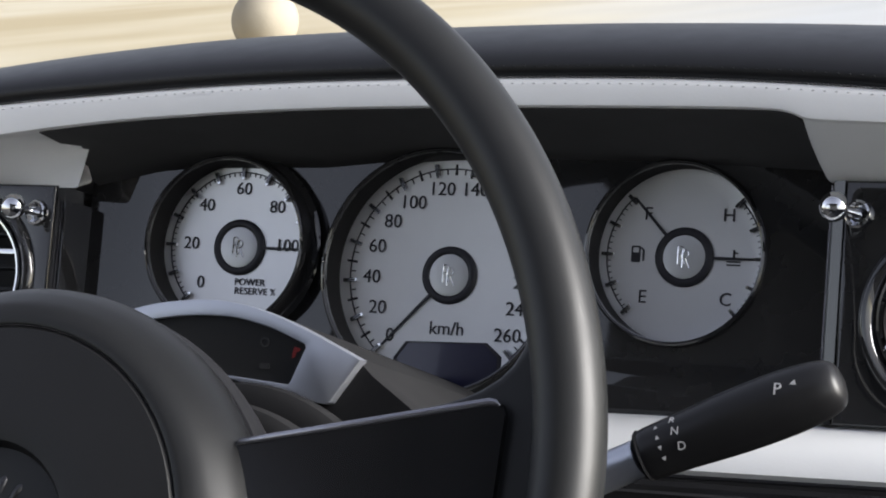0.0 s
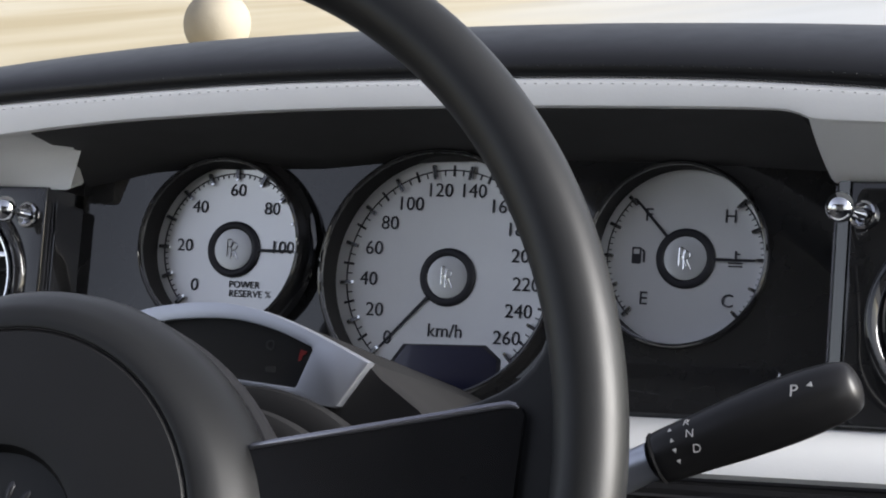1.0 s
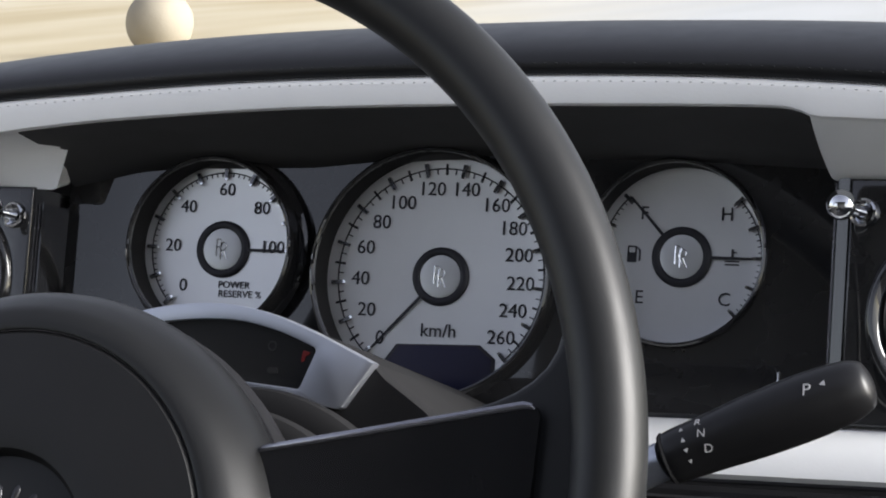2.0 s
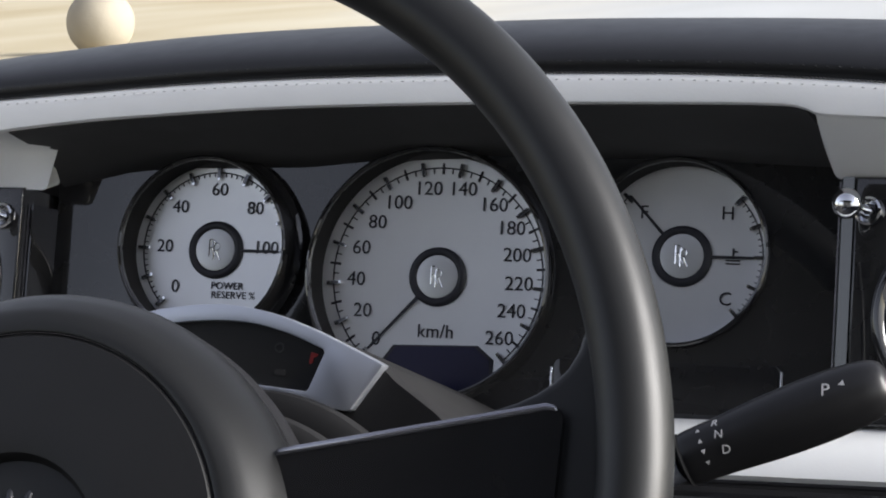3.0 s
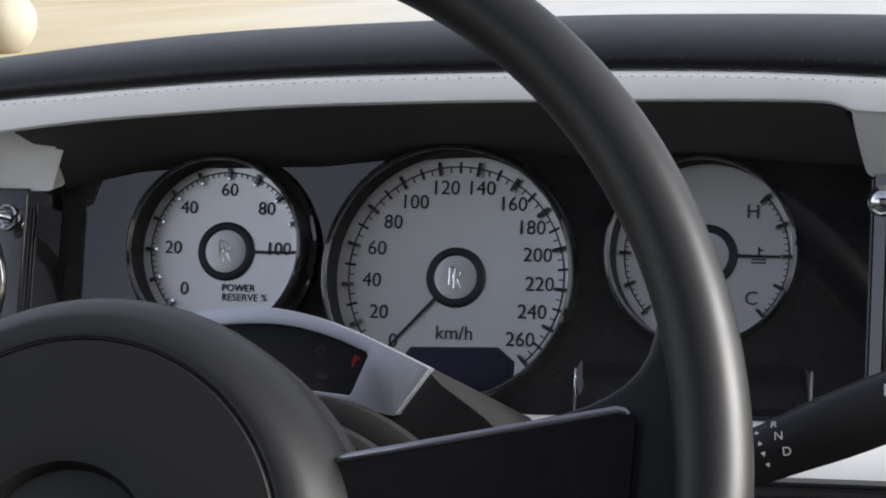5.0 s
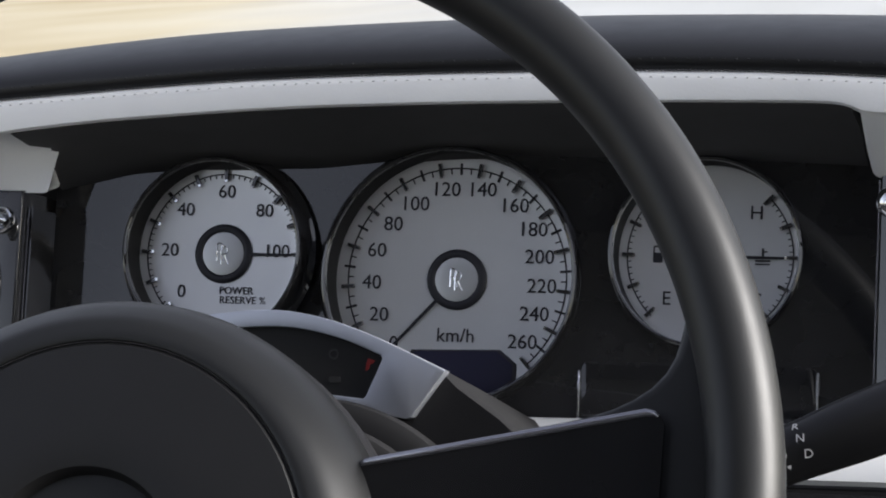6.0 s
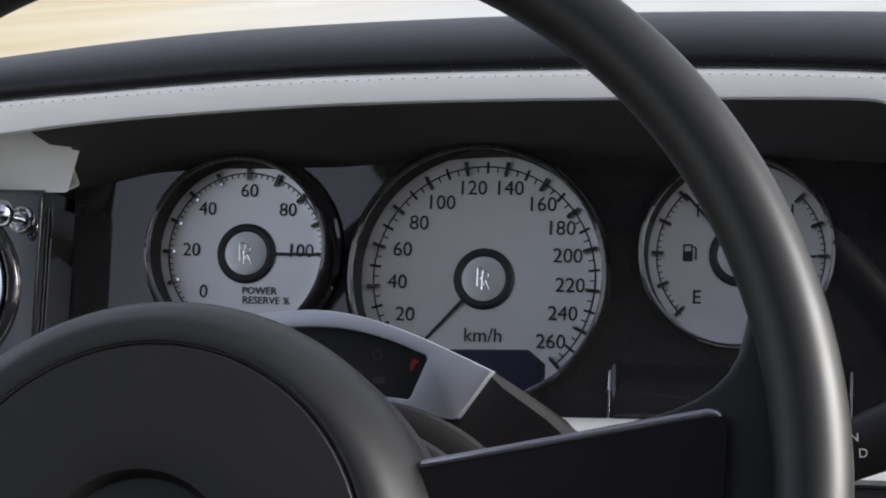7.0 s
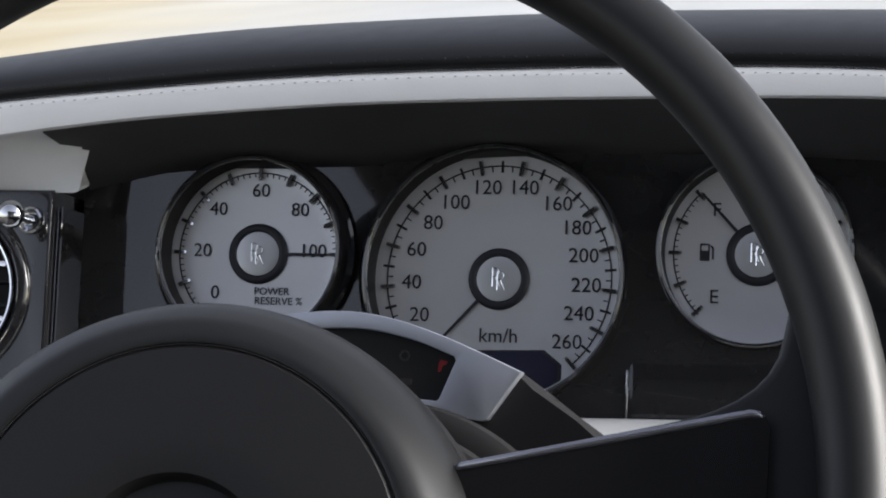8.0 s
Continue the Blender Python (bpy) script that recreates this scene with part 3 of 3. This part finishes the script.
lower_panel = thing("lower_dashboard_panel", label="black gloss lower dashboard panel below the white ledge", category="dashboard panel")
part("panel", loft([[(x, y, z) for y, z in ((-0.010, -0.098), (-0.0640, -0.0975), (-0.0665, -0.100), (-0.0660, -0.112), (-0.0400, -0.300), (0.0, -0.300))] for x in (-0.345, 0.36)]), PIANO, lower_panel)
part("joint_strip", plate([(-0.345, -0.1052), (0.36, -0.1032), (0.36, -0.1020), (-0.345, -0.1040)], -0.0676, -0.0650), MATT_BLACK, lower_panel)

# ---- steering column and warning light pod ----
column = thing("steering_column", label="black steering column shroud behind the wheel", category="steering column")
outer = curve_through([(-0.075, -0.0520), (-0.0499, -0.0425), (-0.0325, -0.0385), (-0.0089, -0.0366), (0.0109, -0.0390), (0.0308, -0.0450), (0.0506, -0.0530), (0.0645, -0.0590)])
arc = [(-0.075 + 0.1395 * k / 40, outer(-0.075 + 0.1395 * k / 40)) for k in range(41)]
shroud_line = arc + [(0.0700, -0.0640), (0.0890, -0.0765), (0.1150, -0.0985), (0.125, -0.125), (0.110, -0.165), (0.040, -0.19), (-0.060, -0.19), (-0.120, -0.15), (-0.115, -0.090)]
def scaled(line, k, cx=0.0, cz=-0.11):
    return [(cx + (x - cx) * k, cz + (z - cz) * k) for x, z in line]
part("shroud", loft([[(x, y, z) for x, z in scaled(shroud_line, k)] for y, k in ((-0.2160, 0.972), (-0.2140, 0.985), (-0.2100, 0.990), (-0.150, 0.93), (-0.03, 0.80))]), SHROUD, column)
part("collar", tube([(-0.02, -0.31, -0.145), (-0.015, -0.25, -0.140), (-0.010, -0.215, -0.135)], [0.050, 0.048, 0.046], 48), BLACK_PLASTIC, column, "ribbed black collar")
for k in range(2):
    r, y = 0.084 - 0.009 * k, -0.2300 - 0.018 * k
    rib = [(r - 0.010, y + 0.0170), (r - 0.002, y + 0.0160), (r, y + 0.0120), (r + 0.0006, y + 0.0080), (r - 0.0004, y + 0.0030), (r - 0.004, y + 0.0006), (r - 0.010, y)]
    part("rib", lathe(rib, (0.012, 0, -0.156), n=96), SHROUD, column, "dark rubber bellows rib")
pod = thing("warning_light_pod", label="satin silver arched frame round dark warning lights", category="warning lights")
bottom = [(0.0515, -0.0778), (0.0490, -0.0785), (0.0284, -0.0760), (0.0044, -0.0706), (-0.0300, -0.0690), (-0.0700, -0.0740)]
win_top = curve_through([(-0.060, -0.0520), (-0.0336, -0.0455), (-0.0026, -0.0434), (0.020, -0.0473), (0.0385, -0.0540)])
win = [(-0.058 + 0.0955 * k / 24, win_top(-0.058 + 0.0955 * k / 24)) for k in range(25)] + [(0.0382, -0.0552), (0.0322, -0.0700), (0.0310, -0.0712), (0.0290, -0.0710), (0.0044, -0.0690), (-0.0300, -0.0675), (-0.058, -0.0690)]
part("frame", plate(arc + [(0.0640, -0.0600)] + bottom, -0.2215, -0.2150, [win], bevel=0.00045), SATIN, pod, "satin silver frame", crease=18)
glass = part("lamp_window", plate(scaled(win, 1.02, -0.01, -0.058), -0.2180, -0.2150), WINDOW, pod, "dark lamp window", smooth=False)
part("warning_symbol", plate([(0.0312, -0.0548), (0.0342, -0.0556), (0.0334, -0.0568), (0.0322, -0.0570), (0.0318, -0.0592), (0.0304, -0.0598), (0.0306, -0.0570)], -0.2184, -0.2178), RED, glass, "lit red warning symbol", smooth=False)
part("unlit_symbol", plate(circle(0.0165, -0.0535, 0.0022, 20), -0.2184, -0.2178, [circle(0.0165, -0.0535, 0.0014, 20)]), DIM, glass, smooth=False)
part("unlit_symbol", plate(rounded(0.0150, -0.0650, 0.0200, -0.0625, 0.0008, 2), -0.2184, -0.2178), DIM, glass, smooth=False)

# ---- gear selector ----
base, tip = Vector((0.1905, -0.2130, -0.0905)), Vector((0.2683, -0.2080, -0.0562))
axis = tip - base
selector = thing("gear_selector", label="black column gear selector with white letters and a metal stem", category="gear lever")
part("stem", tube([base - axis * 1.1 + Vector((0, 0.02, -0.004)), base - axis * 0.45 + Vector((0, 0.006, -0.001)), base - axis * 0.02], [0.0085, 0.0080, 0.0078], 32), SATIN, selector, "satin metal stem")
knots = [(0.0, 0.0080), (0.004, 0.0098), (0.03, 0.0106), (0.2, 0.0114), (0.45, 0.0128), (0.7, 0.0131), (0.86, 0.0121), (0.94, 0.0106), (0.985, 0.0078), (1.0, 0.0030)]
rad = curve_through(knots)
ts = [0, 0.002, 0.006, 0.012, 0.03] + [0.06 + 0.04 * k for k in range(21)] + [0.89, 0.92, 0.945, 0.965, 0.98, 0.992, 1.0]
part("grip", tube([base + axis * t for t in ts], [max(rad(t), 0.0028) for t in ts], 40), GRIP, selector, "smooth black grip")
part("grip_ring", tube([base + axis * t for t in (-0.012, 0.0, 0.012)], [0.0100, 0.0108, 0.0102], 40), BEZEL, selector)
up = Vector((0, -1, 0)).cross(axis).normalized()
up = up if up.z > 0 else -up
face = axis.cross(up).normalized()
face = face if face.y < 0 else -face
TURN = Matrix((axis.normalized(), -face, up)).transposed().to_4x4()
def on_grip(t, v):
    r = rad(t)
    return base + axis * t + up * v + face * (math.sqrt(max(r * r - v * v, 0)) + 0.0001)
def slanted(v, t):
    return TURN @ Matrix.Rotation(-math.asin(max(-0.95, min(0.95, v / rad(t)))), 4, "X")
for text, t, v, size in (("P", 0.725, 0.0042, 0.0070), ("R", 0.200, 0.0082, 0.0047), ("N", 0.205, 0.0032, 0.0047), ("D", 0.215, -0.0034, 0.0049)):
    lettering("letter", text, on_grip(t, v), size, WHITE_INK, selector, depth=0.0001, turn=slanted(v, t) @ Matrix.Rotation(radians(18), 4, "Y"))
def arrow(t, v, s, way):
    bm = plate([(-s, -s * way), (s, -s * way), (0, s * way)] if way else [(s, -s), (s, s), (-s, 0)], -0.0001, 0.0001)
    bm.transform(Matrix.Translation(on_grip(t, v)) @ slanted(v, t))
    part("arrow_mark", bm, WHITE_INK, selector, smooth=False)
arrow(0.800, 0.0044, 0.0012, 0)
for v, way in ((0.0068, 1), (0.0024, 1), (-0.0022, -1), (-0.0066, -1)):
    arrow(0.115, v + 0.001, 0.0009, way)

# ---- steering wheel ----
HUB = (-0.0165, -0.3305, -0.1127)
wheel = thing("steering_wheel", HUB, pose(0, 0, 0, -9.84, 0, 1.3), label="black leather steering wheel with a slim rim and lacquered spokes", category="steering wheel")
RR, TR = 0.2201, 0.0134
bm = bmesh.new()
N, M = 180, 32
grid = [[bm.verts.new(((RR + TR * math.cos(b)) * math.cos(a), 1.08 * TR * math.sin(b), (RR + TR * math.cos(b)) * math.sin(a))) for b in (2 * math.pi * j / M for j in range(M))] for a in (2 * math.pi * i / N for i in range(N))]
for i in range(N):
    for j in range(M):
        bm.faces.new((grid[i][j], grid[(i + 1) % N][j], grid[(i + 1) % N][(j + 1) % M], grid[i][(j + 1) % M]))
bm.transform(Matrix.Translation((0.0016, -0.0065, -0.0009)))  # the rim stands proud of the spokes
part("rim", bm, WHEEL_LEATHER, wheel, "smooth black leather rim")


def oval(a, b, y, n=96, p=2.3, dz=0.0):
    out = []
    for k in range(n):
        c, s = math.cos(2 * math.pi * k / n), math.sin(2 * math.pi * k / n)
        out.append((a * math.copysign(abs(c) ** (2 / p), c), y, b * math.copysign(abs(s) ** (2 / p), s) + dz))
    return out


HX, HZ = -0.0105, -0.0325


def ring(r, y, dx=0.0, dz=0.0):
    return [(HX + dx + x, y, HZ + dz + z) for x, _, z in oval(r, r, 0, p=2.0)]


# the hub's shoulder widens and drops a little towards its back, where a darker rear shell stands behind it
def shell(rows):
    return loft([ring(r, y, -0.0046 * q, -0.0105 * q) for r, y, q in rows])


hub = part("hub", shell(((0.080, 0.0195, 0.85), (0.1074, 0.0190, 0.85), (0.1124, 0.0175, 0.85), (0.1144, 0.0145, 0.85), (0.1141, 0.0105, 0.83), (0.1124, 0.0060, 0.76), (0.1095, 0.0010, 0.66), (0.1049, -0.0045, 0.52), (0.0989, -0.0095, 0.34), (0.0940, -0.0132, 0.18), (0.0890, -0.0150, 0.07), (0.0855, -0.0155, 0.0), (0.0844, -0.0150, 0.0), (0.0840, -0.0120, 0.0))), WHEEL_LEATHER, wheel, "rounded black leather hub")
part("hub_rear_shell", shell(((0.080, 0.050, 1.0), (0.1069, 0.047, 1.0), (0.1139, 0.040, 1.0), (0.1159, 0.032, 1.0), (0.1157, 0.026, 0.97), (0.1139, 0.022, 0.92), (0.1099, 0.0200, 0.88), (0.080, 0.0200, 0.86))), BLACK_PLASTIC, hub, "matt black rear shell")
part("hub_pad", loft([ring(0.0837, -0.0100), ring(0.0835, -0.0140), ring(0.0822, -0.0155), ring(0.066, -0.0172), ring(0.052, -0.0181), ring(0.0420, -0.0182), ring(0.0375, -0.0172), ring(0.0355, -0.0140), ring(0.0345, -0.0060)]), HUB_LEATHER, hub, "black leather centre pad")
part("hub_trim", loft([ring(r, y) for r, y in ((0.0836, -0.0130), (0.0837, -0.0147), (0.0840, -0.0149), (0.0842, -0.0130))], caps=False), PEG, hub, "fine dark metal trim line")
badge = part("hub_badge", lathe([(0.0285, -0.0050), (0.0285, -0.0085), (0.0275, -0.0098), (0.0260, -0.0102), (0, -0.0108)], (HX, 0, HZ), n=64, closed=False), PEG, hub, "round dark metal badge")
# raised petals round the badge
for k in range(18):
    a = 2 * math.pi * k / 18
    petal = [(HX + r * math.cos(a), -0.0106 - 0.0008 * (1 - abs(r - 0.020) / 0.006), HZ + r * math.sin(a)) for r in (0.0145, 0.017, 0.020, 0.023, 0.0255)]
    part("petal", tube(petal, [0.0006, 0.0012, 0.0017, 0.0019, 0.0010], 10), EDGE_DARK, badge)


def spoke(turn):
    top = [(0.070, 0.0150), (0.100, 0.0212), (0.154, 0.0335), (0.163, 0.0358), (0.171, 0.0388), (0.178, 0.0424), (0.184, 0.0468), (0.1885, 0.0520), (0.1915, 0.0580), (0.1930, 0.0650), (0.1945, 0.0740), (0.2090, 0.082)]
    low = [(0.2170, -0.066), (0.196, -0.058), (0.190, -0.048), (0.181, -0.041), (0.150, -0.036), (0.100, -0.034), (0.070, -0.033)]
    bm = plate(top + low, 0.0065, 0.026, bevel=0.004)
    ins = [(0.0830, 0.0146), (0.0850, 0.0163), (0.1860, 0.0383), (0.1890, 0.0370), (0.1905, 0.0340), (0.1905, -0.030), (0.1880, -0.034), (0.0850, -0.033), (0.0830, -0.030)]
    bm2 = plate(ins, 0.0030, 0.010)
    bm2.transform(Matrix.Translation((0, 0, -0.0013)))
    for b in (bm, bm2):
        if turn:
            b.transform(turn)
    s = part("spoke", bm, WHEEL_LEATHER, wheel, "black leather spoke")
    part("spoke_insert", bm2, PIANO, s, "glossy black spoke insert")
    # added strip in place of the bevel highlight along the insert's top
    bm3 = tube([(0.0820, 0.0062, 0.0138), (0.0832, 0.0040, 0.0154), (0.0850, 0.0030, 0.0160), (0.1345, 0.0030, 0.0268), (0.1840, 0.0030, 0.0376), (0.1868, 0.0032, 0.0374), (0.1888, 0.0042, 0.0362)], [0.0006, 0.0012, 0.0015, 0.0015, 0.0015, 0.0013, 0.0006], 16)
    bm3.transform(Matrix.Translation((0, 0, -0.0013)))
    if turn:
        bm3.transform(turn)
    part("spoke_edge_highlight", bm3, EDGE, s, "metal strip for the highlight on the insert's bevel")


spoke(None)
spoke(Matrix.Diagonal((-1, 1, 1, 1)))
spoke(pose(0, 0, 0, 0, 90, 0) @ Matrix.Diagonal((1, 1, 0.8, 1)))

# ---- unseen plain panels, added to close the place and shape reflections ----
def panel(name, x0, x1, y0, y1, z0, z1, label, material=TRIM_BLACK):
    t = bmesh.new()
    bmesh.ops.create_cube(t, size=1, matrix=Matrix.Translation(((x0 + x1) / 2, (y0 + y1) / 2, (z0 + z1) / 2)) @ Matrix.Diagonal((x1 - x0, y1 - y0, z1 - z0, 1)))
    bmesh.ops.bevel(t, geom=t.edges[:], offset=0.01, segments=2, affect="EDGES")
    me = bpy.data.meshes.new(name)
    t.to_mesh(me)
    t.free()
    me.materials.append(material)
    return tagged(new(name, me), label, "wall", kind="structure")


# unseen rear panel: its left end sets where the fascia's reflection darkens
panel("wall_rear", -0.62, 1.10, -1.85, -1.75, 0.25, 1.74, "unseen dark rear panel, added for the lacquer and dials to reflect", REAR_PANEL)
panel("floor", -0.62, 1.10, -1.75, 0.45, 0.25, 0.32, "plain black cabin floor")
panel("wall_front", -0.62, 1.10, 0.40, 0.46, 0.25, 1.02, "plain black bulkhead under the dashboard")
# added slab overhead, out of view, that darkens what lacquer and spokes reflect
panel("overhead_panel", -0.62, 1.10, -1.90, -1.22, 1.75, 1.81, "unseen black panel overhead, added to darken reflections")
# side panels, also unseen, added to darken the lower reflections
panel("wall_left", -0.68, -0.62, -1.75, 0.46, 0.25, 1.00, "unseen black side panel, added to darken low reflections")
panel("wall_right", 1.10, 1.16, -1.75, 0.46, 0.25, 0.88, "unseen black side panel, added to darken low reflections")
